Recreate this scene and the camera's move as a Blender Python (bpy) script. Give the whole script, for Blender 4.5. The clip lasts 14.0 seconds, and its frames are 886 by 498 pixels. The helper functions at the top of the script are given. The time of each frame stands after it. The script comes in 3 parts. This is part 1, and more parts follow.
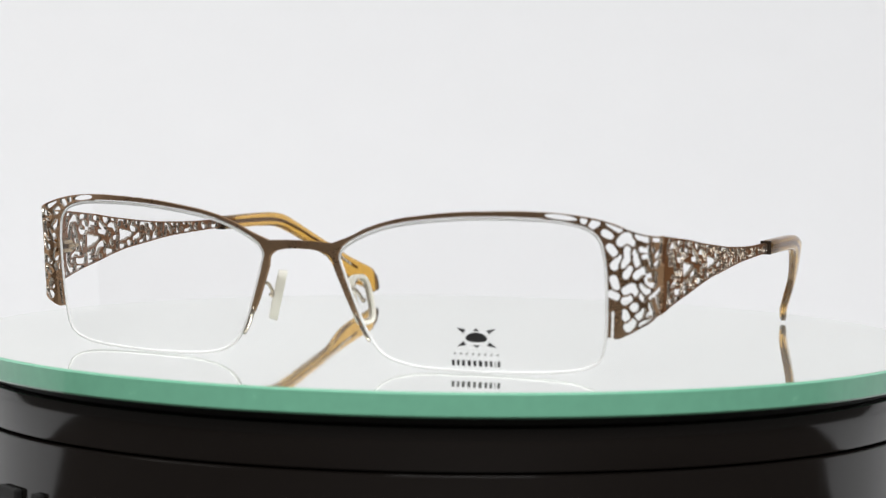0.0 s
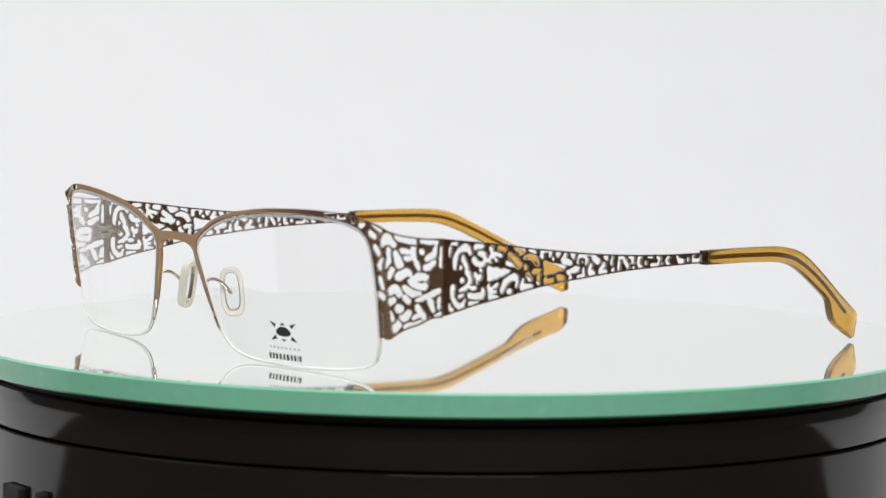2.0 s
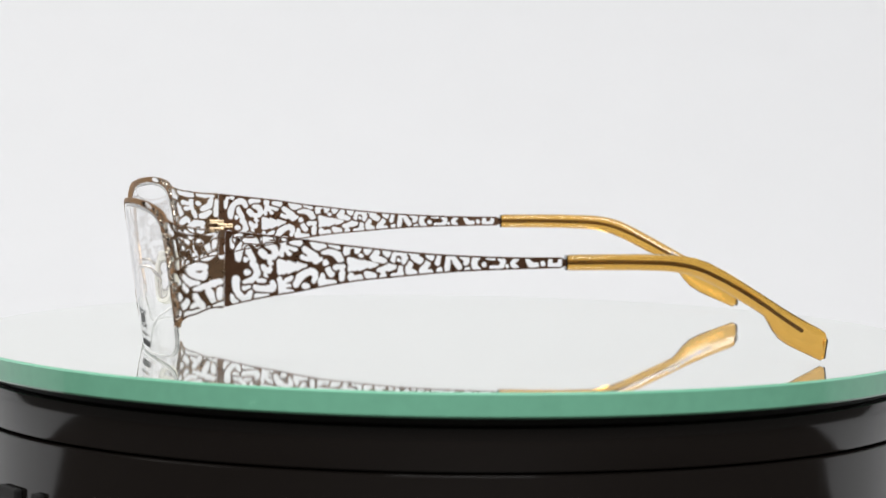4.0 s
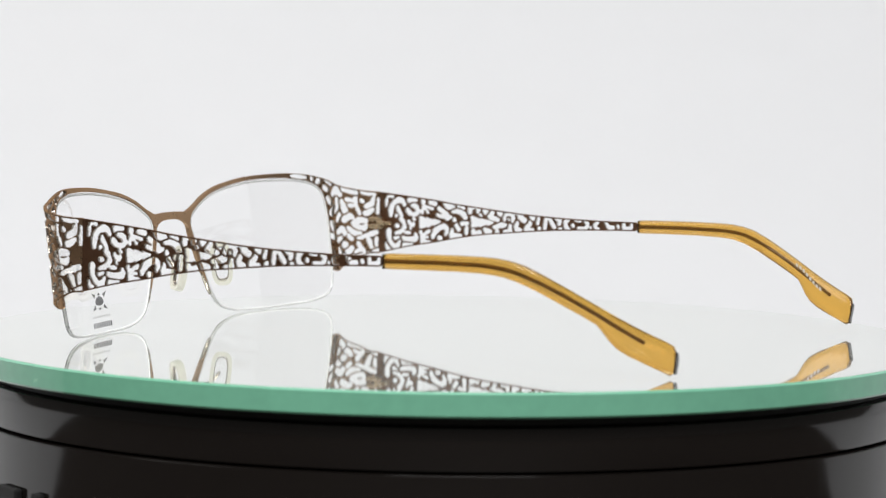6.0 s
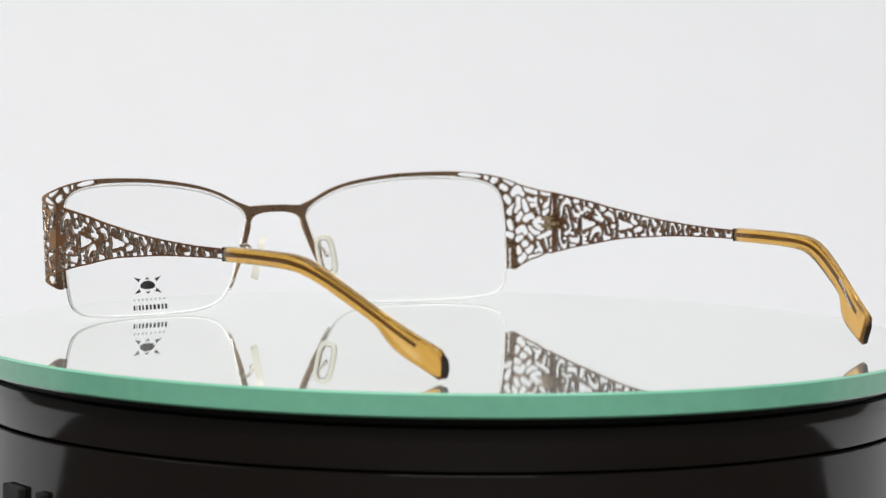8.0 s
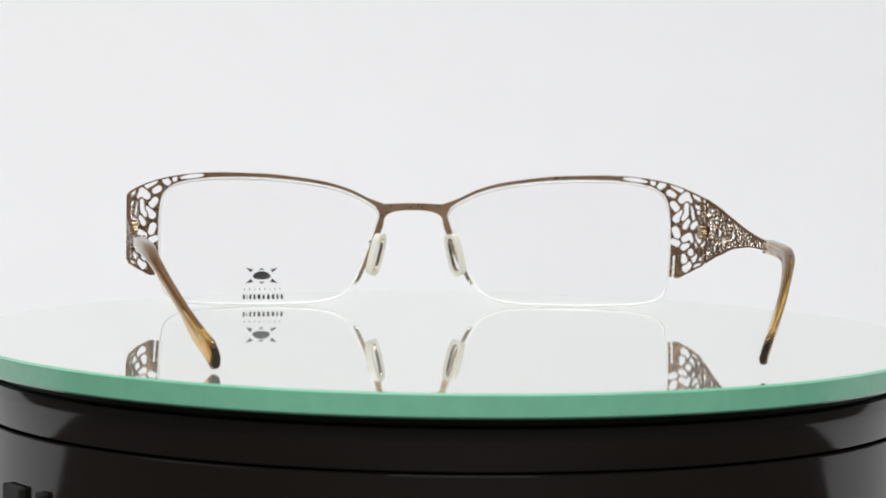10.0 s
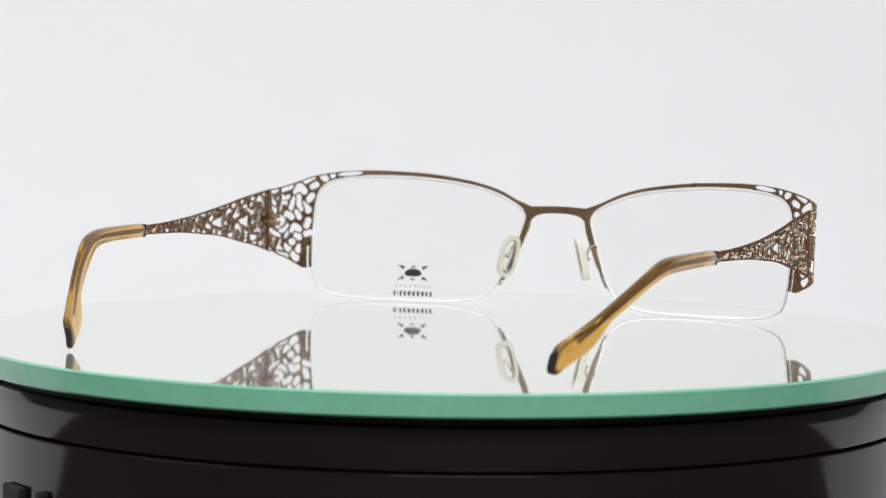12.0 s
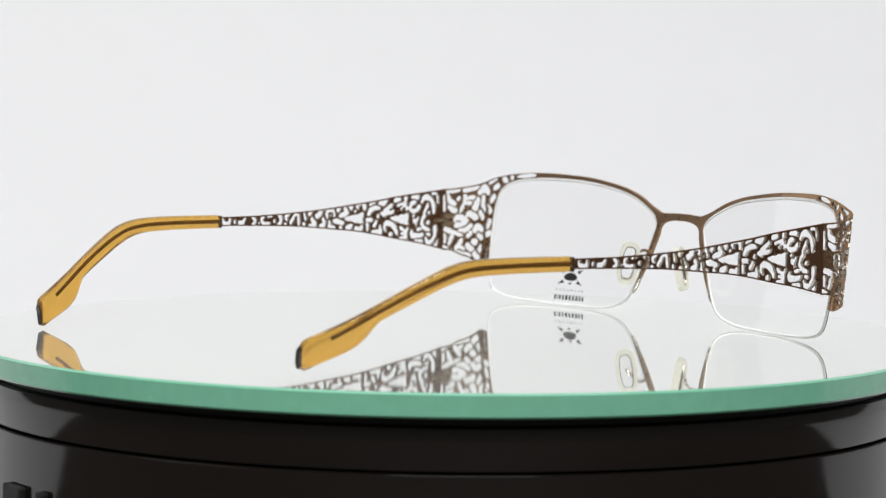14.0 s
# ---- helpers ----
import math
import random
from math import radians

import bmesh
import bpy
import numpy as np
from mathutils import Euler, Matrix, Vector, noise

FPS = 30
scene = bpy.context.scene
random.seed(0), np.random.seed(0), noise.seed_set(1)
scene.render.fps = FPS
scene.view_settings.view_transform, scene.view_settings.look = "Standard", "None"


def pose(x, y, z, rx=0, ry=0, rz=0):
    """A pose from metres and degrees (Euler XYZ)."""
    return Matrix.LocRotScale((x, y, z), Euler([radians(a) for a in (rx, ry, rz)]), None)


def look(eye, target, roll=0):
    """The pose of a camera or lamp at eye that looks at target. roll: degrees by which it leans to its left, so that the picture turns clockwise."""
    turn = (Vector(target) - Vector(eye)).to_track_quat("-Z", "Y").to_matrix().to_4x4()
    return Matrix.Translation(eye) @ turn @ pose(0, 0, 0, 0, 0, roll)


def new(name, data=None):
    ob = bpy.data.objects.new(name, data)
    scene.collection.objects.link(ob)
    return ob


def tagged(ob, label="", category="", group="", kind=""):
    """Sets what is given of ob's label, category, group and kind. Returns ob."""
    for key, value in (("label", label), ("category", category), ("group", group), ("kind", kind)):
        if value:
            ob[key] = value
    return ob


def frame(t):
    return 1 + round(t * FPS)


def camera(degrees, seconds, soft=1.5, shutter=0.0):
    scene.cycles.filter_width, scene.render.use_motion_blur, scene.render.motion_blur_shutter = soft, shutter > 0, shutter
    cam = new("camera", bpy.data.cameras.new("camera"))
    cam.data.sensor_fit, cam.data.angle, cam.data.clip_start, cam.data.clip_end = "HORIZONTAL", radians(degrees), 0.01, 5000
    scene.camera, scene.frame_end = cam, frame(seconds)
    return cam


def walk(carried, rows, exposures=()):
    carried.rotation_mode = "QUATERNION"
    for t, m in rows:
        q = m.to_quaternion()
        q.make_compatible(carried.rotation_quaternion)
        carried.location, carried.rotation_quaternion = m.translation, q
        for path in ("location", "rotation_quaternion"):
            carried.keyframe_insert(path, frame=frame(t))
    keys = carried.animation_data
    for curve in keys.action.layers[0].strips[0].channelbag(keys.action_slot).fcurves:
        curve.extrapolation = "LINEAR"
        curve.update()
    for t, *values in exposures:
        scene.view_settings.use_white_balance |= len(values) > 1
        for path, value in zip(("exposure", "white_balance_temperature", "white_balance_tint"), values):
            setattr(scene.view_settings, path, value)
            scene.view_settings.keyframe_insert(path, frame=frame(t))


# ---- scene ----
# ---- camera: one fixed lens on a tripod; it shifts by a few millimetres each time the lens refocuses ----
cam = camera(17.05, 14.0, soft=1.2)
YAW, PITCH, ROLL = -0.00125, 0.06896, 0.01381


def eye_pose(back, rise, tip):
    eye = Vector((0.0, -0.65784 - back, 0.06488 + rise))
    pitch = PITCH + tip
    way = Vector((math.sin(YAW) * math.cos(pitch), math.cos(YAW) * math.cos(pitch), -math.sin(pitch)))
    return look(eye, eye + way, math.degrees(ROLL))


NEAR, FAR = eye_pose(0.0, 0.0, 0.0), eye_pose(0.0055, 0.0045, 0.0065)
walk(cam, [(0, NEAR), (1.0, NEAR), (1.1, FAR), (2.0, FAR), (2.1, NEAR), (6.6, NEAR), (6.8, FAR), (14, FAR)])
cam.data.dof.use_dof = True
cam.data.dof.focus_distance = 0.655
cam.data.dof.aperture_fstop = 28.0

# ---- studio light ----
world = bpy.data.worlds.new("studio")
scene.world = world
world.use_nodes = True
wbg = world.node_tree.nodes["Background"]
wbg.inputs["Color"].default_value = (1.0, 0.94, 0.89, 1)
wbg.inputs["Strength"].default_value = 0.12
scene.view_settings.exposure = -0.14


def softbox(name, eye, target, w, h, power, colour=(1, 1, 1)):
    lamp = bpy.data.lights.new(name, "AREA")
    lamp.shape, lamp.size, lamp.size_y, lamp.energy, lamp.color = "RECTANGLE", w, h, power, colour
    ob = new(name, lamp)
    ob.matrix_world = look(eye, target)
    return ob


softbox("softbox_top", (0.0, 0.05, 1.15), (0, 0.1, 0), 0.9, 0.9, 4.15, (0.97, 0.985, 1.0))
softbox("softbox_left", (-0.75, -0.15, 0.85), (-0.1, 0.75, 0.25), 0.5, 0.7, 3.2, (1.0, 0.98, 0.95))
softbox("softbox_right", (0.75, -0.15, 0.85), (0.1, 0.75, 0.25), 0.5, 0.7, 0.3, (0.96, 0.98, 1.0))

softbox("softbox_front", (0.1, -0.95, 1.05), (0, -0.02, 0.0), 0.7, 0.4, 14.0)


# ---- materials ----
def material(name, base, rough=0.5, metal=0.0, trans=0.0, ior=1.5, grain=0.0, scale=900.0, bump=0.0, rough_var=0.0, coat=0.0, edge=None):
    m = bpy.data.materials.new(name)
    m.use_nodes = True
    nt = m.node_tree
    b = nt.nodes["Principled BSDF"]
    b.inputs["Base Color"].default_value = (*base, 1)
    b.inputs["Roughness"].default_value = rough
    b.inputs["Metallic"].default_value = metal
    b.inputs["Transmission Weight"].default_value = trans
    b.inputs["IOR"].default_value = ior
    b.inputs["Coat Weight"].default_value = coat
    if edge:
        b.inputs["Specular Tint"].default_value = (*edge, 1)
    if grain or bump or rough_var:
        tc = nt.nodes.new("ShaderNodeTexCoord")
        fine = nt.nodes.new("ShaderNodeTexNoise")
        fine.inputs["Scale"].default_value, fine.inputs["Detail"].default_value = scale, 5
        wide = nt.nodes.new("ShaderNodeTexNoise")
        wide.inputs["Scale"].default_value, wide.inputs["Detail"].default_value = scale / 9, 3
        for n in (fine, wide):
            nt.links.new(tc.outputs["Object"], n.inputs["Vector"])
        both = nt.nodes.new("ShaderNodeMath")
        both.operation = "ADD"
        nt.links.new(fine.outputs["Fac"], both.inputs[0])
        nt.links.new(wide.outputs["Fac"], both.inputs[1])
        if grain:
            rng = nt.nodes.new("ShaderNodeMapRange")
            rng.inputs["From Min"].default_value, rng.inputs["From Max"].default_value = 0.6, 1.4
            rng.inputs["To Min"].default_value, rng.inputs["To Max"].default_value = 1 - grain, 1 + grain
            mul = nt.nodes.new("ShaderNodeVectorMath")
            mul.operation = "SCALE"
            mul.inputs[0].default_value = base
            nt.links.new(both.outputs[0], rng.inputs["Value"])
            nt.links.new(rng.outputs["Result"], mul.inputs["Scale"])
            nt.links.new(mul.outputs["Vector"], b.inputs["Base Color"])
        if rough_var:
            rr = nt.nodes.new("ShaderNodeMapRange")
            rr.inputs["From Min"].default_value, rr.inputs["From Max"].default_value = 0.6, 1.4
            rr.inputs["To Min"].default_value, rr.inputs["To Max"].default_value = max(0, rough - rough_var), rough + rough_var
            nt.links.new(both.outputs[0], rr.inputs["Value"])
            nt.links.new(rr.outputs["Result"], b.inputs["Roughness"])
        if bump:
            bp = nt.nodes.new("ShaderNodeBump")
            bp.inputs["Strength"].default_value, bp.inputs["Distance"].default_value = bump, 0.0001
            nt.links.new(fine.outputs["Fac"], bp.inputs["Height"])
            nt.links.new(bp.outputs["Normal"], b.inputs["Normal"])
    return m


BRONZE = material("bronze_metal", (0.26, 0.142, 0.086), 0.3, 0.92, grain=0.12, scale=1500, bump=0.03, rough_var=0.08, edge=(0.34, 0.28, 0.24))
GOLD = material("satin_gold_brown", (0.46, 0.305, 0.19), 0.31, 0.92, grain=0.1, scale=1500, bump=0.03, rough_var=0.08, edge=(0.45, 0.37, 0.3))
# lighter than the temple's brown: the shine of the front is put into it
LACE = material("openwork_brown", (0.44, 0.285, 0.175), 0.27, 0.92, grain=0.14, scale=1200, bump=0.03, rough_var=0.08, edge=(0.34, 0.28, 0.24))
CUT = material("bare_cut_metal", (0.44, 0.395, 0.35), 0.26, 1.0, rough_var=0.1, scale=2500)
STEEL = material("polished_steel", (0.62, 0.56, 0.48), 0.2, 1.0, rough_var=0.06)
HINGE = material("hinge_brass", (0.48, 0.37, 0.24), 0.3, 0.9, grain=0.1, rough_var=0.08)
LENS = material("clear_lens", (1.0, 1.0, 1.0), 0.0, 0.0, 1.0, 1.32)


def through_lit(name, colour, rough):
    """Milky plastic: part of the light passes through."""
    m = material(name, colour, rough, ior=1.4)
    nt = m.node_tree
    soft, mix = nt.nodes.new("ShaderNodeBsdfTranslucent"), nt.nodes.new("ShaderNodeMixShader")
    soft.inputs["Color"].default_value = (*colour, 1)
    mix.inputs["Fac"].default_value = 0.3
    nt.links.new(nt.nodes["Principled BSDF"].outputs[0], mix.inputs[1])
    nt.links.new(soft.outputs[0], mix.inputs[2])
    nt.links.new(mix.outputs[0], nt.nodes["Material Output"].inputs["Surface"])
    return m


# nylon cord whose white colour also stands in for the lens edge's highlight
CORD_GLINT = through_lit("nylon_cord", (0.97, 0.975, 0.97), 0.12)
ACETATE = material("amber_acetate", (0.86, 0.50, 0.105), 0.09, 0.0, 0.92, 1.49, grain=0.05, scale=400)
TIPEND = material("dark_tip_end", (0.028, 0.018, 0.011), 0.22, coat=0.3)
CORE = material("core_wire", (0.13, 0.06, 0.025), 0.45, 0.4)
SILICONE = through_lit("clear_silicone", (0.985, 0.97, 0.89), 0.2)
INK = material("black_print", (0.012, 0.012, 0.013), 0.45)
GREYINK = material("grey_print", (0.3, 0.3, 0.3), 0.5)
PALEINK = material("pale_print", (0.62, 0.57, 0.5), 0.5)
MIRROR = material("mirror_silver", (0.895, 0.925, 0.885), 0.03, 0.76, rough_var=0.012, scale=60)
# opaque green; the light carried inside the glass is put into the colour
GREEN = material("green_glass_edge", (0.26, 0.69, 0.47), 0.22, grain=0.07, scale=350, rough_var=0.08, coat=0.4)
BLACK = material("black_gloss_plastic", (0.011, 0.009, 0.008), 0.1, rough_var=0.05, scale=220, bump=0.03)
RUBBER = material("black_rubber", (0.008, 0.008, 0.008), 0.6, bump=0.2)
TABLE = material("dark_table", (0.08, 0.065, 0.056), 0.5, grain=0.15, scale=60, bump=0.05)
PAPER = material("white_backdrop_paper", (0.87, 0.875, 0.89), 0.85, grain=0.012, scale=30, bump=0.05)


# ---- mesh helpers (glasses are laid out in millimetres) ----
MM = 0.001


def link(name, verts, faces, mat, parent=None, label="", smooth=False):
    me = bpy.data.meshes.new(name)
    me.from_pydata(verts, [], faces)
    me.materials.append(mat)
    bm = bmesh.new()
    bm.from_mesh(me)
    bmesh.ops.remove_doubles(bm, verts=bm.verts, dist=1e-7)
    bmesh.ops.recalc_face_normals(bm, faces=bm.faces)
    bm.to_mesh(me)
    bm.free()
    if smooth:
        me.shade_smooth()
    ob = new(name, me)
    if parent:
        ob.parent = parent
    if label:
        tagged(ob, label)
    return ob


def curve_through(xs, ys):
    """A smooth function through a few design points (Catmull-Rom tangents)."""
    xs, ys = np.array(xs, float), np.array(ys, float)
    m = np.gradient(ys, xs)

    def f(x):
        x = np.asarray(x, float)
        k = np.clip(np.searchsorted(xs, x) - 1, 0, len(xs) - 2)
        h = xs[k + 1] - xs[k]
        t = np.clip((x - xs[k]) / h, 0, 1)
        return ((2 * t**3 - 3 * t**2 + 1) * ys[k] + (t**3 - 2 * t**2 + t) * h * m[k]
                + (-2 * t**3 + 3 * t**2) * ys[k + 1] + (t**3 - t**2) * h * m[k + 1])
    return f


def closed_spline(pts, n):
    """n points evenly spaced on the closed Catmull-Rom curve through pts."""
    p = np.array(pts, float)
    out = []
    for i in range(len(p)):
        a, b, c, d = p[i - 1], p[i], p[(i + 1) % len(p)], p[(i + 2) % len(p)]
        for t in np.linspace(0, 1, 24, endpoint=False):
            out.append(0.5 * (2 * b + (c - a) * t + (2 * a - 5 * b + 4 * c - d) * t**2 + (3 * b - a - 3 * c + d) * t**3))
    out = np.array(out + [out[0]])
    s = np.concatenate([[0], np.cumsum(np.linalg.norm(np.diff(out, axis=0), axis=1))])
    q = np.linspace(0, s[-1], n, endpoint=False)
    return np.stack([np.interp(q, s, out[:, k]) for k in range(p.shape[1])], 1)


def plate(name, field, u0, u1, v0, v1, step, place, thick, mat, parent, label="", bare=None):
    """A metal sheet, cut out where field(u, v) is negative, bent by place(u, v, depth); bare metal shows in
    the walls of the openings, where bare(u, v) is large."""
    us, vs = np.arange(u0, u1 + step, step), np.arange(v0, v1 + step, step)
    us[-1] = u1
    U, V = np.meshgrid(us, vs, indexing="ij")
    F = field(U, V)
    F = np.where(np.abs(F) < 0.02 * step, 0.02 * step, F)
    flat, faces, index, cuts = [], [], {}, {}

    def node(i, j):
        k = (i, j)
        if k not in index:
            index[k] = len(flat)
            flat.append((us[i], vs[j]))
        return index[k]

    def cross(a, b):
        k = (min(a, b), max(a, b))
        if k not in index:
            fa, fb = F[a], F[b]
            t = fa / (fa - fb)
            slope = np.array((gu[a] + t * (gu[b] - gu[a]), gv[a] + t * (gv[b] - gv[a])))
            index[k] = len(flat)
            cuts[index[k]] = slope / (np.hypot(*slope) + 1e-6)
            flat.append((us[a[0]] + t * (us[b[0]] - us[a[0]]), vs[a[1]] + t * (vs[b[1]] - vs[a[1]])))
        return index[k]

    gu, gv = np.gradient(F, step, step)
    inside = F > 0
    some = inside[:-1, :-1] | inside[1:, :-1] | inside[1:, 1:] | inside[:-1, 1:]
    rim = {}
    for i, j in zip(*np.nonzero(some)):
        i, j = int(i), int(j)
        c = [(i, j), (i + 1, j), (i + 1, j + 1), (i, j + 1)]
        poly = []
        for k in range(4):
            a, b = c[k], c[(k + 1) % 4]
            if inside[a]:
                poly.append(node(*a))
            if inside[a] != inside[b]:
                poly.append(cross(a, b))
        if len(poly) > 2:
            faces.append(poly)
            for a, b in zip(poly, poly[1:] + poly[:1]):
                if (b, a) in rim:
                    del rim[(b, a)]
                else:
                    rim[(a, b)] = 1
    uv = np.array(flat)
    n = len(uv)
    inner = uv.copy()
    for k, way in cuts.items():
        inner[k] += 0.075 * way
    edge_ids = sorted({k for pair in rim for k in pair})
    third = {k: 2 * n + i for i, k in enumerate(edge_ids)}
    mid = uv[edge_ids]
    verts = np.concatenate([place(inner[:, 0], inner[:, 1], -thick / 2), place(inner[:, 0], inner[:, 1], thick / 2), place(mid[:, 0], mid[:, 1], 0.0)]) * MM
    all_faces = faces + [[n + k for k in reversed(f)] for f in faces]
    for a, b in rim:
        all_faces += [[b, a, third[a], third[b]], [third[b], third[a], a + n, b + n]]
    me = bpy.data.meshes.new(name)
    me.from_pydata(verts.tolist(), [], all_faces)
    me.materials.append(mat)
    if bare:
        me.materials.append(CUT)
        deep = bare(uv[:, 0], uv[:, 1])
        slots = [0] * (2 * len(faces))
        for a, b in rim:
            slots += [int(min(deep[a], deep[b]) > 0.15)] * 2
        me.polygons.foreach_set("material_index", slots)
    ob = new(name, me)
    ob.parent = parent
    if label:
        tagged(ob, label)
    return ob


def openings(U, V, strokes, leaves=(), grow=0.23, rib=0.42):
    """Distance into the cut-out strokes and serrated leaves, positive inside; they widen until ribs of even width are left."""
    first, second = np.full(U.shape, -9.0), np.full(U.shape, -9.0)
    for line in strokes:
        p = np.array(line).reshape(-1, 3)
        near = (U > p[:, 0].min() - 2) & (U < p[:, 0].max() + 2)
        u, v = U[near], V[near]
        h = np.full(u.shape, -9.0)
        pad = np.concatenate([[2 * p[0] - p[1]], p, [2 * p[-1] - p[-2]]])
        pts = []
        for a, b, c, d in zip(pad, pad[1:], pad[2:], pad[3:]):
            for t in np.linspace(0, 1, 9)[:-1]:
                pts.append(0.5 * (2 * b + (c - a) * t + (2 * a - 5 * b + 4 * c - d) * t**2 + (3 * b - a - 3 * c + d) * t**3))
        for q in pts + [p[-1]]:
            h = np.maximum(h, q[2] - np.hypot(u - q[0], v - q[1]))
        second[near] = np.maximum(second[near], np.minimum(first[near], h))
        first[near] = np.maximum(first[near], h)
    for u0, v0, u1, v1, wide in leaves:
        d = np.array((u1 - u0, v1 - v0))
        n = np.hypot(*d)
        d /= n
        t = ((U - u0) * d[0] + (V - v0) * d[1]) / n
        side = np.abs(-(U - u0) * d[1] + (V - v0) * d[0])
        tier = np.clip(np.floor(t * 3), 0, 2)
        w = wide * (1 - 0.27 * tier) * (1 - (0.5 + 0.2 * tier) * np.clip(t * 3 - tier, 0, 1))
        h = np.minimum((w - side) * 0.85, np.minimum(t, 1 - t) * n)
        second = np.maximum(second, np.minimum(first, h))
        first = np.maximum(first, h)
    more = grow - 0.14 * np.clip((U - 38) / 18, 0, 1) if leaves else grow
    return np.maximum(first, np.minimum(first + more, (first - second) / 2 - rib / 2))


def tube(path, radius, sides=8):
    """Vertices and faces of a round wire along path (mm)."""
    p = np.array(path, float)
    t = np.gradient(p, axis=0)
    t /= np.linalg.norm(t, axis=1)[:, None]
    verts, faces = [], []
    r = np.broadcast_to(radius, len(p))
    for i in range(len(p)):
        up = np.array([0, 0, 1.0]) if abs(t[i][2]) < 0.9 else np.array([0, 1.0, 0])
        a = np.cross(t[i], up)
        a /= np.linalg.norm(a)
        b = np.cross(t[i], a)
        for k in range(sides):
            w = 2 * math.pi * k / sides
            verts.append(tuple((p[i] + r[i] * (math.cos(w) * a + math.sin(w) * b)) * MM))
    for i in range(len(p) - 1):
        for k in range(sides):
            faces.append((i * sides + k, i * sides + (k + 1) % sides, (i + 1) * sides + (k + 1) % sides, (i + 1) * sides + k))
    faces.append(tuple(range(sides)))
    faces.append(tuple((len(p) - 1) * sides + k for k in range(sides)))
    return verts, faces


def rounded_box(cx, cy, cz, sx, sy, sz, bevel, segments=2):
    """A bevelled block in metres, centred; returns vertices and faces."""
    bm = bmesh.new()
    bmesh.ops.create_cube(bm, size=1, matrix=Matrix.Translation((cx, cy, cz)) @ Matrix.Diagonal((sx, sy, sz, 1)))
    bmesh.ops.bevel(bm, geom=list(bm.edges), offset=bevel, segments=segments, affect="EDGES", profile=0.5)
    bm.verts.index_update()
    verts = [tuple(v.co) for v in bm.verts]
    faces = [[v.index for v in f.verts] for f in bm.faces]
    bm.free()
    return verts, faces


def lathe(profile, sides=192):
    verts, faces = [], []
    n = len(profile)
    for k in range(sides):
        w = 2 * math.pi * k / sides
        verts += [(r * math.cos(w), r * math.sin(w), z) for r, z in profile]
    for k in range(sides):
        a, b = k * n, (k + 1) % sides * n
        faces += [(a + i, a + i + 1, b + i + 1, b + i) for i in range(n - 1)]
    return verts, faces


# ---- backdrop ----
def build_backdrop():
    """White paper sweep: table, curve and upright back in one sheet, its unseen sides bent forward as added reflectors.
    """
    prof = [(-0.02, -0.06), (0.35, -0.06)]
    for k in range(1, 13):
        w = k / 12 * math.pi / 2
        prof.append((0.35 + 0.35 * math.sin(w), -0.06 + 0.35 * (1 - math.cos(w))))
    prof += [(0.7, 0.6), (0.7, 1.3)]
    xs = np.linspace(-0.8, 0.8, 33)
    wing = lambda x: 0.27 * max(0.0, (abs(x) - 0.4) / 0.4) ** 1.8      # the unseen sides curve forward, added so the drum and lenses reflect white
    verts = [(x, y - wing(x) * max(0.0, (y - 0.1) / 0.6), z) for x in xs for y, z in prof]
    n = len(prof)
    faces = [(i * n + j, i * n + j + 1, (i + 1) * n + j + 1, (i + 1) * n + j) for i in range(len(xs) - 1) for j in range(n - 1)]
    ob = link("backdrop", verts, faces, PAPER, smooth=True)
    mod = ob.modifiers.new("thickness", "SOLIDIFY")
    mod.thickness, mod.offset = 0.002, -1
    return tagged(ob, "plain white paper sweep behind the turntable", "backdrop", kind="structure")


def build_table():
    v, f = rounded_box(0, -0.05, -0.0825, 2.0, 1.7, 0.04, 0.004)
    return tagged(link("floor", v, f, TABLE), "plain dark table top under the turntable", "table", kind="structure")


build_backdrop()
build_table()

# ---- turntable ----
GLASS_R, GLASS_T = 0.10783, 0.00494


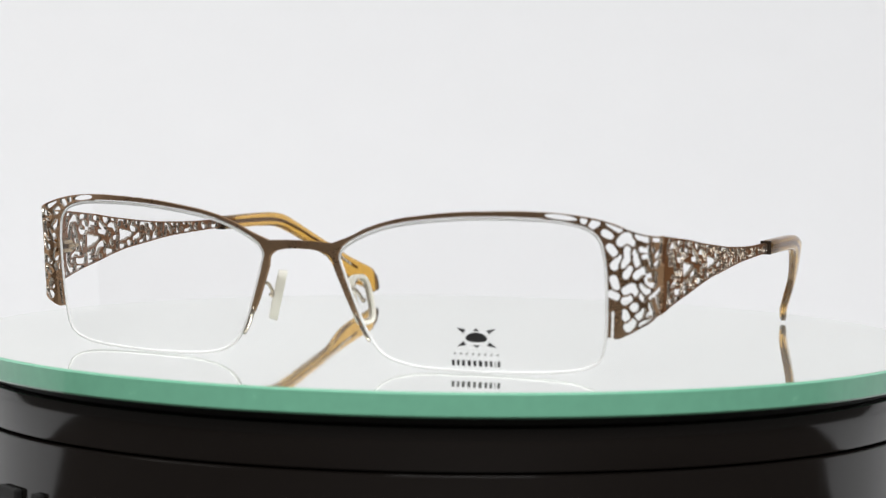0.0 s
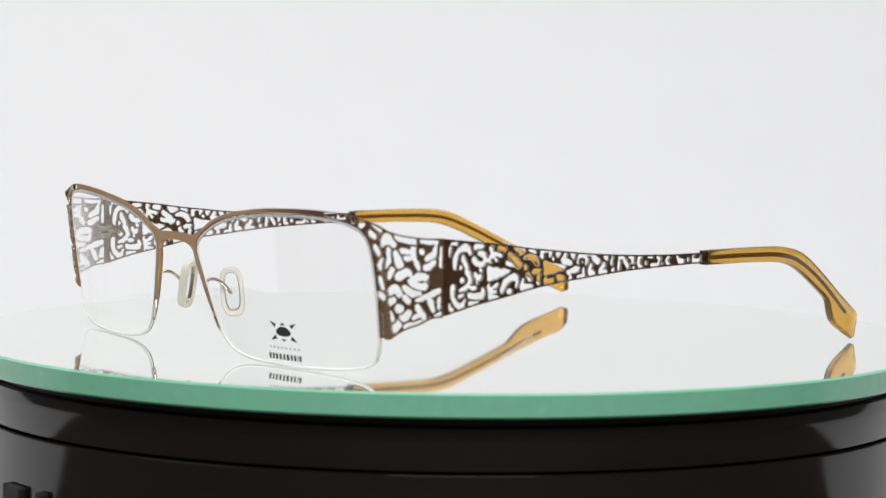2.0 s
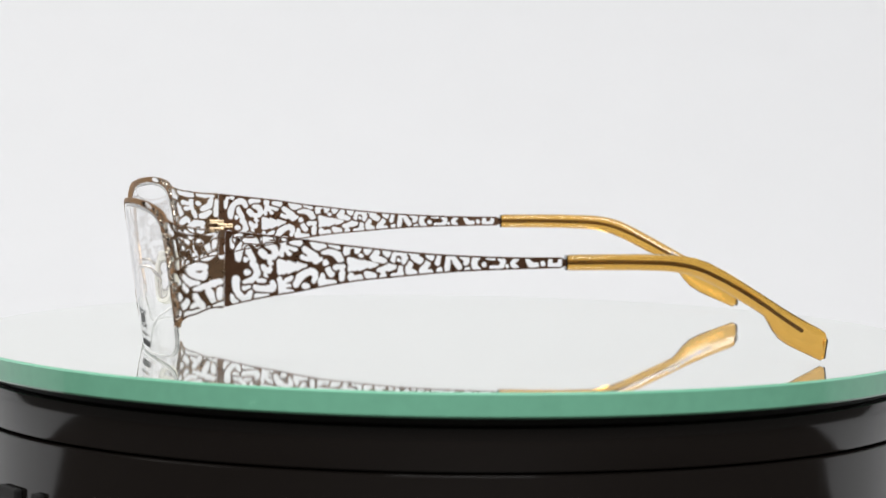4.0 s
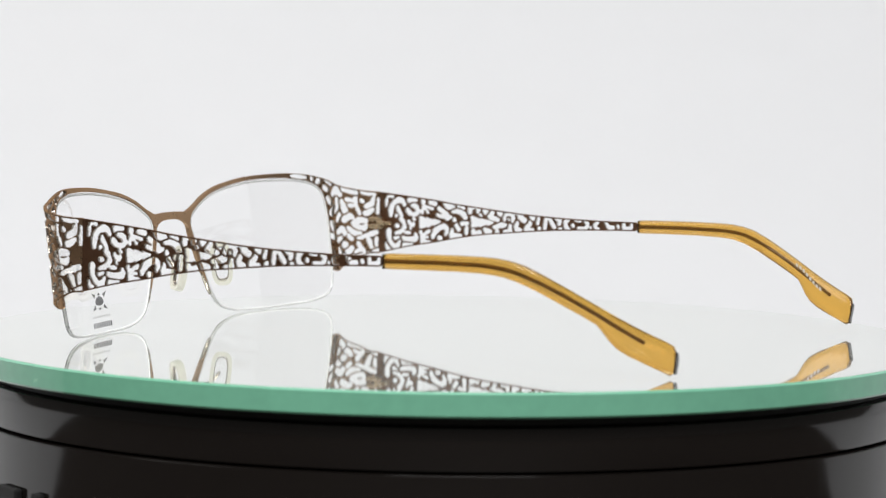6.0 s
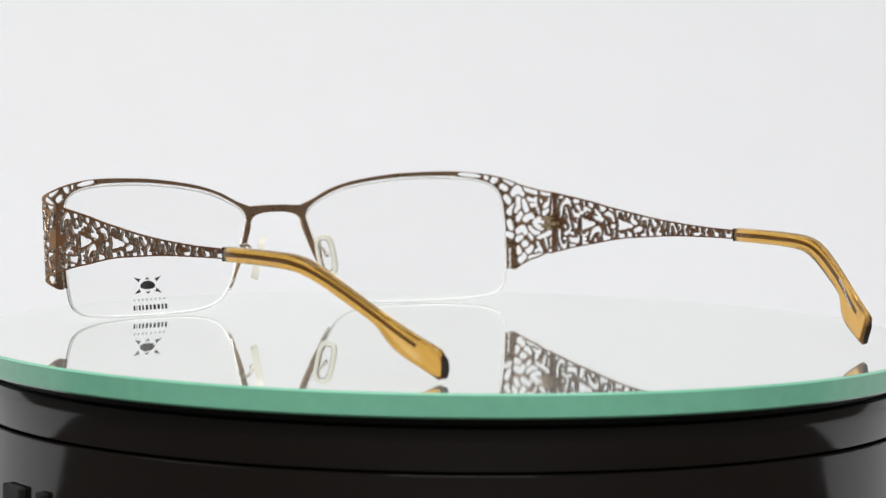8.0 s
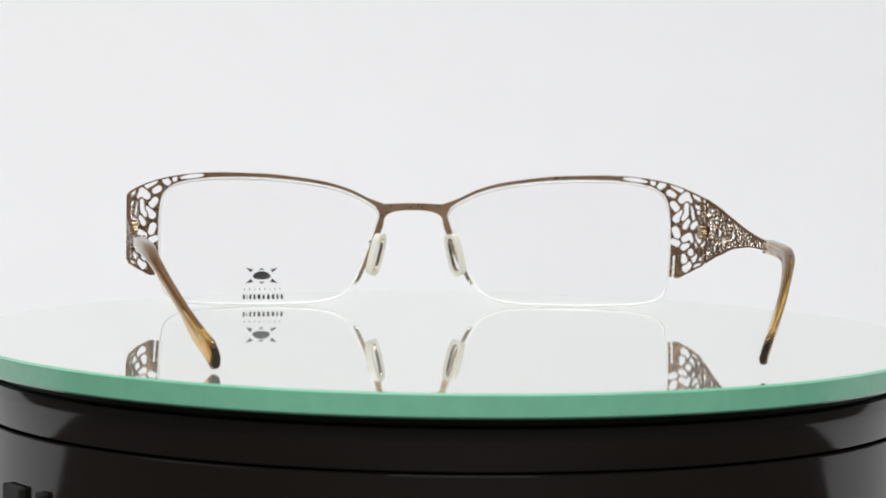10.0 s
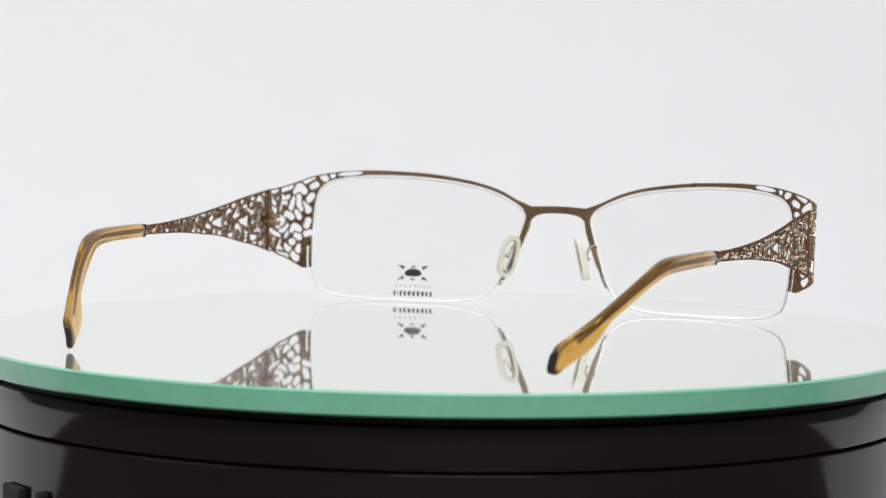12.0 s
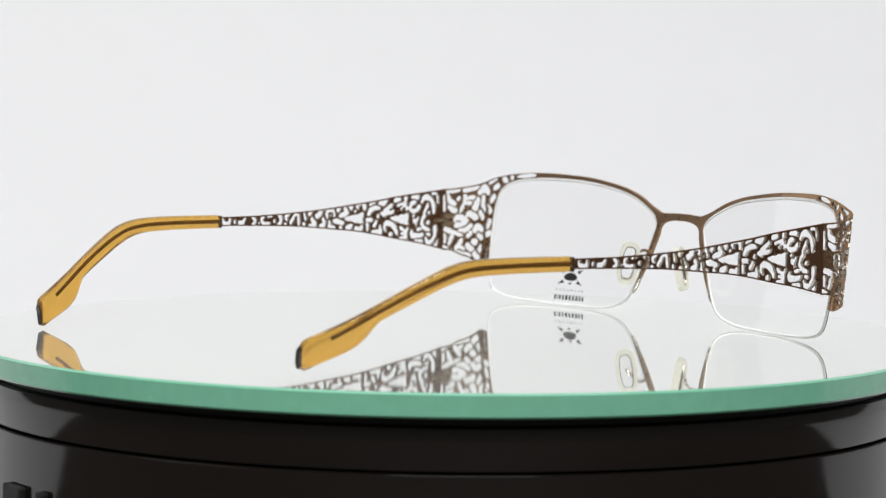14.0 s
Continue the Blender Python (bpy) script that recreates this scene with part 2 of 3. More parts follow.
def build_base():
    root = tagged(new("turntable_base"), "black glossy round turntable base on white paper", "turntable")
    root.location = (0, 0, -0.0625)
    h = 0.0625 - GLASS_T
    drum = [(0.0, h - 0.0112), (0.1, h - 0.0112), (0.1049, h - 0.0112), (0.1052, h - 0.0114), (0.1052, h - 0.016),
            (0.1052, h - 0.03), (0.1054, h - 0.045), (0.1054, 0.0015), (0.104, 0.0), (0.0, 0.0)]
    v, f = lathe(drum)
    link("drum", v, f, BLACK, root).data.shade_smooth()
    # raised black collar of the base, below the gasket
    collar = [(0.0, h - 0.0022), (0.1036, h - 0.0022), (0.1042, h - 0.0024), (0.1044, h - 0.0030), (0.1044, h - 0.0050),
              (0.1045, h - 0.0100), (0.1043, h - 0.0106), (0.1030, h - 0.0108), (0.1, h - 0.0111), (0.0, h - 0.0111)]
    v, f = lathe(collar)
    link("collar", v, f, BLACK, root).data.shade_smooth()
    for ob in root.children:
        ob.data.set_sharp_from_angle(angle=radians(35))
    gasket = [(0.0990, h - 0.0001), (0.1018, h - 0.0001), (0.1024, h - 0.0005), (0.1024, h - 0.0020), (0.1018, h - 0.0021), (0.0990, h - 0.0021)]
    v, f = lathe(gasket + gasket[:1])
    link("gasket", v, f, RUBBER, root, "matt black rubber ring under the glass")
    # a larger and a smaller black block low on the drum
    for name, w, size, z, label in (("switch", -147.0, (0.0085, 0.0018, 0.012), -0.0325, "matt black raised block"), ("button", -140.6, (0.003, 0.0018, 0.012), -0.0325, "small black raised block")):
        w = math.radians(w)
        v, f = rounded_box(0, 0, 0, *size, 0.0005)
        dark_ob = link(name, v, f, RUBBER, root, label)
        dark_ob.matrix_basis = Matrix.Translation((0.1058 * math.cos(w), 0.1058 * math.sin(w), z + 0.0625)) @ Matrix.Rotation(w + math.pi / 2, 4, "Z")
    return root


def build_platter():
    root = tagged(new("mirror_platter"), "round mirror plate with a green glass edge on the turntable", "mirror plate")
    root.location = (0, 0, -GLASS_T)
    b = 0.0004
    edge = [(0.0, 0.0), (GLASS_R - b, 0.0), (GLASS_R, b), (GLASS_R, GLASS_T - b), (GLASS_R - b, GLASS_T - 0.00005), (GLASS_R - 0.0012, GLASS_T - 0.00005), (0.0, GLASS_T - 0.0004)]
    v, f = lathe(edge, 256)
    link("glass_disc", v, f, GREEN, root, "green float glass edge, its inner glow put into the colour")
    top = [(0.0, GLASS_T), (GLASS_R - 0.0005, GLASS_T), (GLASS_R - 0.0007, GLASS_T - 0.0003), (0.0, GLASS_T - 0.0003)]
    v, f = lathe(top, 256)
    link("mirror_face", v, f, MIRROR, root, "silvered reflecting face")
    return root


build_base()
platter = build_platter()

# ---- eyeglasses ----
# plan of the front: x, y of the front sheet at eyebrow height, in mm, from the bridge to the hinge
plan_x = curve_through([0, 8, 22, 38, 51.4, 58, 62, 65], [-61.5, -61.35, -60.9, -59.6, -56.6, -54.5, -53.2, -52.4])
_w = np.linspace(0, math.pi / 2, 40)[1:]
_xs = np.concatenate([np.linspace(0, 65, 130), 65 + 5.3 * np.sin(_w) ** 0.75])
_ys = np.concatenate([plan_x(_xs[:130]), -52.4 + 11.2 * (1 - np.cos(_w) ** 0.75)])
_us = np.concatenate([[0], np.cumsum(np.hypot(np.diff(_xs), np.diff(_ys)))])
U_HINGE = float(_us[-1])


def u_of(x):
    return np.interp(x, _xs, _us)


def front_place(side, extra=0.0):
    """Maps (u, z, depth) to the bent front of the glasses; depth grows towards the wearer."""
    def place(u, v, depth):
        a = np.abs(u)
        s = np.sign(u) if side == 0 else side
        x, y = np.interp(a, _us, _xs), np.interp(a, _us, _ys)
        e = 0.4
        tx = np.interp(np.minimum(a + e, U_HINGE), _us, _xs) - np.interp(a - e, _us, _xs)
        ty = np.interp(np.minimum(a + e, U_HINGE), _us, _ys) - np.interp(a - e, _us, _ys)
        q = np.hypot(tx, ty)
        nx, ny = -ty / q, tx / q
        tilt = 0.14 * (25 - v) * np.clip((U_HINGE - a) / 12, 0, 1)
        d = depth + extra
        return np.stack([(x + nx * d) * s, y + ny * d + tilt, v], 1)
    return place


brow_top = curve_through([7.2, 11, 15, 21, 28, 35, 42, 49, 55.6, 60, 63.6, 66, 67.6, 69.0, 69.9, 70.5], [25.0, 26.4, 28.3, 30.2, 31.4, 32.2, 32.55, 32.7, 32.4, 31.8, 31.0, 30.2, 29.5, 28.8, 28.3, 27.75])
LENS_SHAPE = [(12.2, 26.0), (20.8, 29.2), (34.9, 31.1), (48.8, 31.4), (57.2, 30.6), (61.6, 28.4), (63.0, 24.0), (63.2, 16.0), (62.6, 7.0), (60.9, 2.8),
              (55.5, 0.9), (45, 0.2), (34.2, 0.12), (24, 0.6), (17.4, 2.6), (13.9, 7.0), (11.3, 13.4), (9.2, 19.5), (8.6, 23.0)]
LENS_EDGE = closed_spline(LENS_SHAPE, 220)


def lens_sdf(x, z, pts):
    """Signed distance to a closed outline: negative inside."""
    P = np.stack([np.ravel(x), np.ravel(z)], 1)
    a, b = pts, np.roll(pts, -1, axis=0)
    best = np.full(len(P), 9e9)
    odd = np.zeros(len(P), bool)
    for p, q in zip(a, b):
        d = q - p
        t = np.clip(((P - p) @ d) / (d @ d), 0, 1)
        best = np.minimum(best, np.hypot(*(P - p - t[:, None] * d).T))
        hit = (p[1] > P[:, 1]) != (q[1] > P[:, 1])
        with np.errstate(divide="ignore", invalid="ignore"):
            odd ^= hit & (P[:, 0] < p[0] + (P[:, 1] - p[1]) / (q[1] - p[1]) * d[0])
    return np.where(odd, -best, best).reshape(np.shape(x))


def build_front(parent):
    """Brow bars, bridge and nose rims in one sheet; x > 0 is drawn and mirrored."""
    edge = LENS_EDGE.copy()

    def field(U, V):
        X = np.interp(np.abs(U), _us, _xs)
        sd = lens_sdf(X, V, edge)
        top = brow_top(np.clip(X, 7.2, 70)) - V
        crown = np.where(X < 7.2, 25.25 - 0.25 * (X / 7.2) ** 2 - V, top)
        # the opening for the nose: between the legs, rounded under the bridge
        inner = np.interp(V, [2.6, 7, 13.4, 19.5, 23], [17.4, 13.9, 11.3, 9.2, 8.6])
        leg = 0.75 + 0.3 * np.clip((V - 8.4) / 3, 0, 1) + 0.055 * np.clip(V - 9, 0, 13)
        low = (X - (inner - leg)) * 0.95
        wide = 7.39
        bow = (np.power(np.clip(X / wide, 0, 9), 2.7) + np.power(np.clip((V - 20.3) / 3.2, 0, 9), 2.7)) ** (1 / 2.7)
        nose = np.where(V < 20.3, low, (bow - 1) * 3.2)
        solid = np.minimum(np.minimum(crown, sd - np.where(V > 24, 0.12, 0.0)), np.minimum(nose, V - 8.4))
        return solid

    reach = float(u_of(51.6))
    return plate("front_frame", field, -reach, reach, 6.0, 33.2, 0.16, front_place(0), 0.9, GOLD, parent, "satin golden brown metal brow bar with bridge")


# cut-outs of the end pieces: strokes of (mm along the front from the bridge, height, half width)
END_A = [(75.2, 27.6, .33, 78.6, 27.0, .33), (70.3, 28.3, .43, 73.5, 27.4, .48), (67.0, 27.1, .66, 68.3, 28.0, .87, 69.4, 27.0, .51),
    (68.4, 25.8, .48, 68.2, 24.1, .55, 67.5, 22.7, .55), (69.8, 25.0, .55, 70.4, 22.9, .61), (73.3, 25.9, .58, 73.5, 24.2, .49, 74.3, 22.2, .29),
    (71.1, 25.6, .41, 73.3, 25.3, .52), (71.8, 24.3, .41, 73.4, 24.2, .43), (78.3, 26.4, .48, 77.9, 24.9, .61, 76.3, 24.0, .55), (74.9, 25.5, .32, 75.3, 25.3, .32),
    (75.7, 22.3, .40, 76.6, 22.6, .61, 77.9, 23.4, .43), (79.4, 25.9, .37, 79.4, 22.7, .37)]
END_B = [(76.0, 20.5, .43, 74.0, 20.5, .61, 72.6, 19.8, .58, 73.8, 18.7, .55, 75.4, 18.6, .55, 76.0, 19.4, .33), (71.1, 18.3, .48, 72.3, 17.4, .61, 74.4, 17.3, .40),
    (70.0, 20.6, .62, 71.5, 21.5, .62, 72.4, 21.0, .43), (68.6, 21.8, .55, 67.8, 20.5, .43), (67.7, 17.5, .62, 69.1, 18.3, .55, 69.9, 17.3, .62),
    (71.0, 16.6, .55, 71.6, 15.9, .43), (73.6, 16.1, .29, 76.3, 16.8, .58, 79.1, 17.6, .43), (76.3, 16.5, .69, 77.6, 14.0, .55), (79.1, 16.1, .43, 78.9, 14.6, .55),
    (73.6, 14.7, .43, 74.1, 13.5, .69, 75.2, 12.6, .55), (74.0, 13.2, .51, 72.5, 12.5, .36)]
END_C = [(67.4, 15.5, .55, 68.4, 16.0, .48), (69.3, 14.3, .65, 69.7, 14.3, .65), (70.1, 12.4, .55, 71.5, 13.3, .61), (67.4, 13.3, .36, 67.6, 12.2, .61),
    (69.1, 11.4, .58, 67.9, 10.3, .69), (70.8, 10.7, .48, 73.6, 11.5, .42, 76.6, 12.2, .35), (78.0, 12.7, .40, 79.8, 13.1, .40), (64.9, 26.0, .58, 65.7, 25.0, .61),
    (66.8, 24.1, .36, 65.6, 22.4, .66), (65.4, 19.7, .66, 65.8, 18.4, .58), (64.9, 16.8, .58, 65.8, 16.4, .58), (64.0, 28.8, .55, 65.0, 28.3, .48),
    (64.9, 30.8, .48, 66.9, 29.6, .48), (62.3, 30.8, .62, 61.6, 30.2, .48), (59.5, 31.4, .40, 60.0, 31.1, .40)]


def build_endpiece(parent, side):
    edge = LENS_EDGE.copy()
    bottom = curve_through([63.4, 64.8, 66.8, 69.1, 70.05, 70.35, 70.5], [8.1, 7.9, 8.8, 10.4, 11.5, 12.5, 12.7])

    def field(U, V):
        X = np.interp(U, _us, _xs)
        sd = lens_sdf(X, V, edge)
        top = brow_top(np.clip(X, 7.2, 70.5)) - V
        low = np.where(X > 63.4, V - bottom(np.clip(X, 63.4, 70.5)), V - 8.1)
        outline = np.minimum(np.minimum(top, low), sd)
        slot = 0.5 - np.hypot((X - 54.9) / 6.0, V - (brow_top(np.clip(X, 50, 60)) - 0.62 - 0.03 * (X - 52)))
        border = np.minimum(outline, np.maximum(0.36 - top, 0.4 - low))
        mesh = np.maximum(np.minimum(-openings(U, V, END_A + END_B + END_C), outline), border)
        mesh = np.maximum(mesh, np.where(V > 27, np.minimum(outline, 0.3 - sd), -1))
        mesh = np.where(X < 58.5, np.minimum(outline, -slot * 2), mesh)
        tab = np.minimum(np.minimum(0.62 - sd, sd), np.minimum(V - 8.1, 14.5 - V))
        tab = np.where(X > 60, tab, -1)
        gap = np.where((X > 60) & (V < 13.4), np.minimum(sd - 0.62, 1.12 - sd), -1)
        return np.maximum(np.where(gap > 0, -gap, mesh), tab)

    def rest(U, V):
        X = np.interp(U, _us, _xs)
        low = np.where(X > 63.4, V - bottom(np.clip(X, 63.4, 70.5)), 9.0)
        return np.minimum(np.minimum(brow_top(np.clip(X, 7.2, 70.5)) - V, low), np.minimum(lens_sdf(X, V, edge), U_HINGE - 0.3 - U))

    return plate("end_piece", field, float(u_of(51.6)), U_HINGE - 0.06, 7.6, 33.2, 0.12, front_place(side), 0.7, LACE, parent,
                 "brown metal end piece pierced with an openwork pattern, golden shine in its colour", rest)


def build_lens(parent, side):
    n = 72
    outline = closed_spline(LENS_SHAPE, n)
    centre = outline.mean(0)
    rings = [1.0, 0.8, 0.6, 0.4, 0.2]
    place = front_place(side)
    verts, faces = [], []
    for depth in (-0.4, 0.4):
        for r in rings:
            p = centre + (outline - centre) * (r * (0.996 if r == 1 else 1))
            verts += (place(u_of(p[:, 0]), p[:, 1], depth) * MM).tolist()
        verts += (place(np.array([float(u_of(centre[0]))]), np.array([centre[1]]), depth) * MM).tolist()
    half = n * len(rings) + 1
    for h in (0, half):
        for r in range(len(rings) - 1):
            for k in range(n):
                k2 = (k + 1) % n
                faces.append((h + r * n + k, h + r * n + k2, h + (r + 1) * n + k2, h + (r + 1) * n + k))
        for k in range(n):
            faces.append((h + (len(rings) - 1) * n + k, h + (len(rings) - 1) * n + (k + 1) % n, h + half - 1))
    for k in range(n):
        faces.append((k, (k + 1) % n, half + (k + 1) % n, half + k))
    ob = link("lens", verts, faces, LENS, parent, "clear half-rimmed demo lens")
    ob.visible_shadow = False
    ob.data.shade_smooth()
    ob.data.set_sharp_from_angle(angle=radians(40))
    P = closed_spline(LENS_SHAPE, 150)
    way = np.roll(P, -1, axis=0) - np.roll(P, 1, axis=0)
    way = np.stack([-way[:, 1], way[:, 0]], 1) / np.linalg.norm(way, axis=1)[:, None]
    way *= np.sign(((centre - P) * way).sum(1))[:, None]
    P = P + 0.34 * way
    P = np.concatenate([P, P[:2]])
    path = place(u_of(P[:, 0]), P[:, 1], 0.0)
    path[:, 2] = np.maximum(path[:, 2], 0.3)
    # closed loop: the bright line of light along the lens edge is modelled too
    v, f = tube(path, 0.3, 8)
    link("nylon_cord", v, f, CORD_GLINT, ob, "nylon cord in the ground lens edge, white for the edge highlight", smooth=True)
    return ob


def build_print(lens, side):
    """Sun emblem and unreadable lettering as plain shapes on the lens."""
    place = front_place(side)

    def flat_shape(name, polys, mat, label):
        verts, faces = [], []
        for poly in polys:
            p = np.array(poly)
            n, b = len(p), len(verts)
            for depth in (-0.56, -0.47):
                verts += (place(u_of(p[:, 0]), p[:, 1], depth) * MM).tolist()
            faces.append(list(range(b, b + n)))
            faces.append(list(range(b + n, b + 2 * n)))
            faces += [(b + k, b + (k + 1) % n, b + n + (k + 1) % n, b + n + k) for k in range(n)]
        link(name, verts, faces, mat, lens, label)

    cx, cz = 37.6, 7.25
    body = [(cx + 2.2 * math.cos(w), cz + 1.0 * math.sin(w) - 0.12 * math.cos(w * 2)) for w in np.linspace(0, 2 * math.pi, 24, endpoint=False)]
    rays = [body]
    for w, r0, r1, width in ((90, 1.35, 2.0, 0.75), (270, 1.4, 2.0, 0.75), (35, 2.8, 4.9, 0.48), (145, 2.8, 4.9, 0.48), (-33, 2.7, 4.8, 0.48), (213, 2.7, 4.8, 0.48)):
        c, s = math.cos(radians(w)), math.sin(radians(w))
        k = 0.72
        base = np.array((cx + r0 * c, cz + r0 * s * k + (0 if abs(s) < 0.9 else 0.4 * s)))
        tip = np.array((cx + r1 * c, cz + r1 * s * k + (0 if abs(s) < 0.9 else 0.5 * s)))
        side_way = np.array((-s, c)) * width
        rays.append([tuple(base + side_way), tuple(tip), tuple(base - side_way), tuple(base + (tip - base) * 0.08)])
    flat_shape("emblem", rays, INK, "black sun emblem printed on the lens")
    ticks = [[(x, 3.75), (x + 0.35, 3.75), (x + 0.5, 4.2), (x + 0.15, 4.2)] for x in np.arange(32.8, 41.9, 1.25)]
    flat_shape("fine_lettering", ticks, GREYINK, "row of fine grey printed strokes")
    bars, x = [], 32.35
    for w in (0.85, 0.75, 0.95, 0.95, 0.85, 1.0, 0.75, 0.75, 0.25, 0.75):
        bars.append([(x, 1.55), (x + w * 0.66, 1.55), (x + w * 0.66, 2.7), (x, 2.7)])
        x += w * 0.86 + 0.36
    flat_shape("lettering", bars, INK, "row of black printed bars")


def build_nose_pad(parent, side):
    top, bot = np.array((8.6, -53.1, 18.1)), np.array((10.9, -52.7, 8.2))
    mid = (top + bot) / 2
    ang = math.atan2(bot[0] - top[0], top[2] - bot[2])
    turn = Matrix.Translation(Vector((mid[0] * side, mid[1], mid[2])) * MM) @ Matrix.Rotation(-ang * side, 4, "Y") @ Matrix.Rotation(radians(-31) * side, 4, "Z")

    def ring(a, b, da, db, x0, x1, n=40, power=3.2):
        """Rounded rectangular ring, a by b outside, walls da and db wide, from x0 to x1 deep."""
        verts, faces = [], []
        for rx, y_, z_ in ((x0, a, b), (x1, a * 0.93, b * 0.96), (x1, a - da, b - db), (x0, a - da, b - db)):
            for k in range(n):
                w = 2 * math.pi * k / n
                c, s = math.cos(w), math.sin(w)
                verts.append((rx * MM * side, y_ * MM * math.copysign(abs(c) ** (2 / power), c), z_ * MM * math.copysign(abs(s) ** (2 / power), s)))
        for r in range(4):
            for k in range(n):
                a_, b_ = r * n, (r + 1) % 4 * n
                faces.append((a_ + k, a_ + (k + 1) % n, b_ + (k + 1) % n, b_ + k))
        return verts, faces

    v, f = ring(2.5, 5.3, 0.85, 1.0, -0.8, 0.9)
    pad = link("nose_pad", v, f, SILICONE, parent, "clear silicone nose pad", smooth=True)
    pad.data.set_sharp_from_angle(angle=radians(50))
    pad.matrix_basis = turn
    n = 40
    verts = []
    for x in (-0.35, 0.35):
        verts += [(x * MM * side, 1.52 * MM * math.copysign(abs(math.cos(w)) ** 0.62, math.cos(w)), 3.97 * MM * math.copysign(abs(math.sin(w)) ** 0.62, math.sin(w))) for w in np.linspace(0, 2 * math.pi, n, endpoint=False)]
    faces = [list(range(n)), list(range(n, 2 * n))] + [(k, (k + 1) % n, n + (k + 1) % n, n + k) for k in range(n)]
    web = link("pad_web", verts, faces, LENS, pad, "thin clear centre of the pad")
    web.visible_shadow = False
    v, f = ring(1.62, 4.1, 0.2, 0.22, -0.55, 0.6)
    link("pad_frame", v, f, STEEL, pad, "thin steel frame inside the pad")
    path = closed_spline([(11.0, -59.6, 15.6), (10.2, -58.6, 15.9), (10.0, -57.0, 15.8), (10.2, -55.1, 14.6), (10.5, -53.7, 12.9), (11.4, -55.2, 14.2), (11.2, -57.5, 15.3)], 70)[:42]
    path[:, 0] *= side
    v, f = tube(path, 0.38, 8)
    arm = link("pad_arm", v, f, STEEL, parent, "bent steel arm of the nose pad", smooth=True)
    # lower end of the nose rim: a small clip on the lens edge
    path = np.array([(11.7, -59.4, 11.0), (12.3, -59.15, 9.6), (12.9, -58.95, 8.2), (13.7, -58.7, 6.6), (14.5, -58.5, 5.3)])
    path[:, 0] *= side
    v, f = tube(path, np.array((0.4, 0.5, 0.5, 0.46, 0.36)), 8)
    link("rim_clip", v, f, STEEL, parent, "polished steel end of the nose rim", smooth=True)


temple_top = curve_through([0, 7, 14, 20.5, 27, 33.5, 40, 46, 52, 58.5, 66, 69], [27.8, 27.1, 26.35, 25.45, 24.75, 24.05, 23.5, 23.15, 22.9, 22.75, 22.72, 22.7])
temple_low = curve_through([0, 7, 14, 20.5, 27, 33.5, 40, 46, 52, 58.5, 66, 69], [12.65, 14.3, 15.6, 16.9, 17.95, 18.6, 19.25, 19.75, 20.05, 20.3, 20.5, 20.5])


def tip_sections():
    """Centre (y, z), height and lean of the acetate sleeve along its length, in temple space (hinge at y = 0)."""
    upper = [(68.2, 23.2), (69, 23.3), (76, 23.4), (83, 23.45), (89, 23.35), (92, 23.1), (94.8, 22.6), (97.6, 21.7), (101, 20.0), (105, 17.75), (110, 14.8), (112.8, 13.1), (114.3, 12.2),
             (115.9, 11.3), (117.6, 10.35), (119.6, 9.3), (121.4, 8.35), (123.4, 7.4), (124.8, 6.5), (125.2, 5.4)]
    lower = [(68.2, 20.15), (69, 20.1), (76, 20.15), (83, 20.15), (88.5, 19.95), (90.8, 19.7), (93.0, 19.3), (95.6, 18.45), (98.8, 17.0), (102.8, 14.8), (107.8, 12.0), (110.4, 10.4),
             (111.5, 8.9), (112.6, 7.2), (114.1, 5.5), (116.2, 4.1), (118.6, 2.95), (121.6, 1.6), (124.0, 0.5), (124.7, 0.9)]
    return [((a + c) / 2, (b + d) / 2, math.hypot(a - c, b - d), math.degrees(math.atan2(a - c, b - d))) for (a, b), (c, d) in zip(upper, lower)]


core_line = curve_through([68.0, 83, 90, 95, 100, 105, 110.4, 115.5, 119.6], [21.7, 21.75, 21.5, 20.6, 18.55, 15.9, 12.7, 9.4, 6.9])

# cut-outs of the temple: strokes of (mm from the hinge, height, half width)
HOOKS_A = [(1.5, 26.7, .35, 1.2, 25.8, .29, 1.1, 24.5, .18), (1.5, 26.8, .29, 2.8, 26.8, .23),
    (2.4, 22.3, .47, 2.4, 23.6, .53, 3.2, 25.1, .53, 4.6, 26.0, .53, 5.6, 25.6, .47, 6.0, 24.9, .35),
    (4.1, 24.4, .23, 4.5, 23.2, .47, 5.1, 22.0, .47, 5.2, 21.2, .41, 5.9, 20.4, .47, 6.1, 19.3, .49, 5.4, 18.2, .43, 3.7, 17.5, .26),
    (3.8, 22.1, .38, 4.2, 22.1, .23), (4.0, 19.5, .38, 4.4, 19.5, .23),
    (1.9, 18.1, .56, 1.9, 16.9, .53, 2.4, 15.3, .53, 3.4, 14.3, .47, 4.5, 14.7, .47, 4.8, 15.7, .29), (3.4, 16.4, .29, 4.4, 16.6, .35),
    (1.2, 14.9, .18, 1.5, 13.9, .35, 2.3, 13.8, .18)]
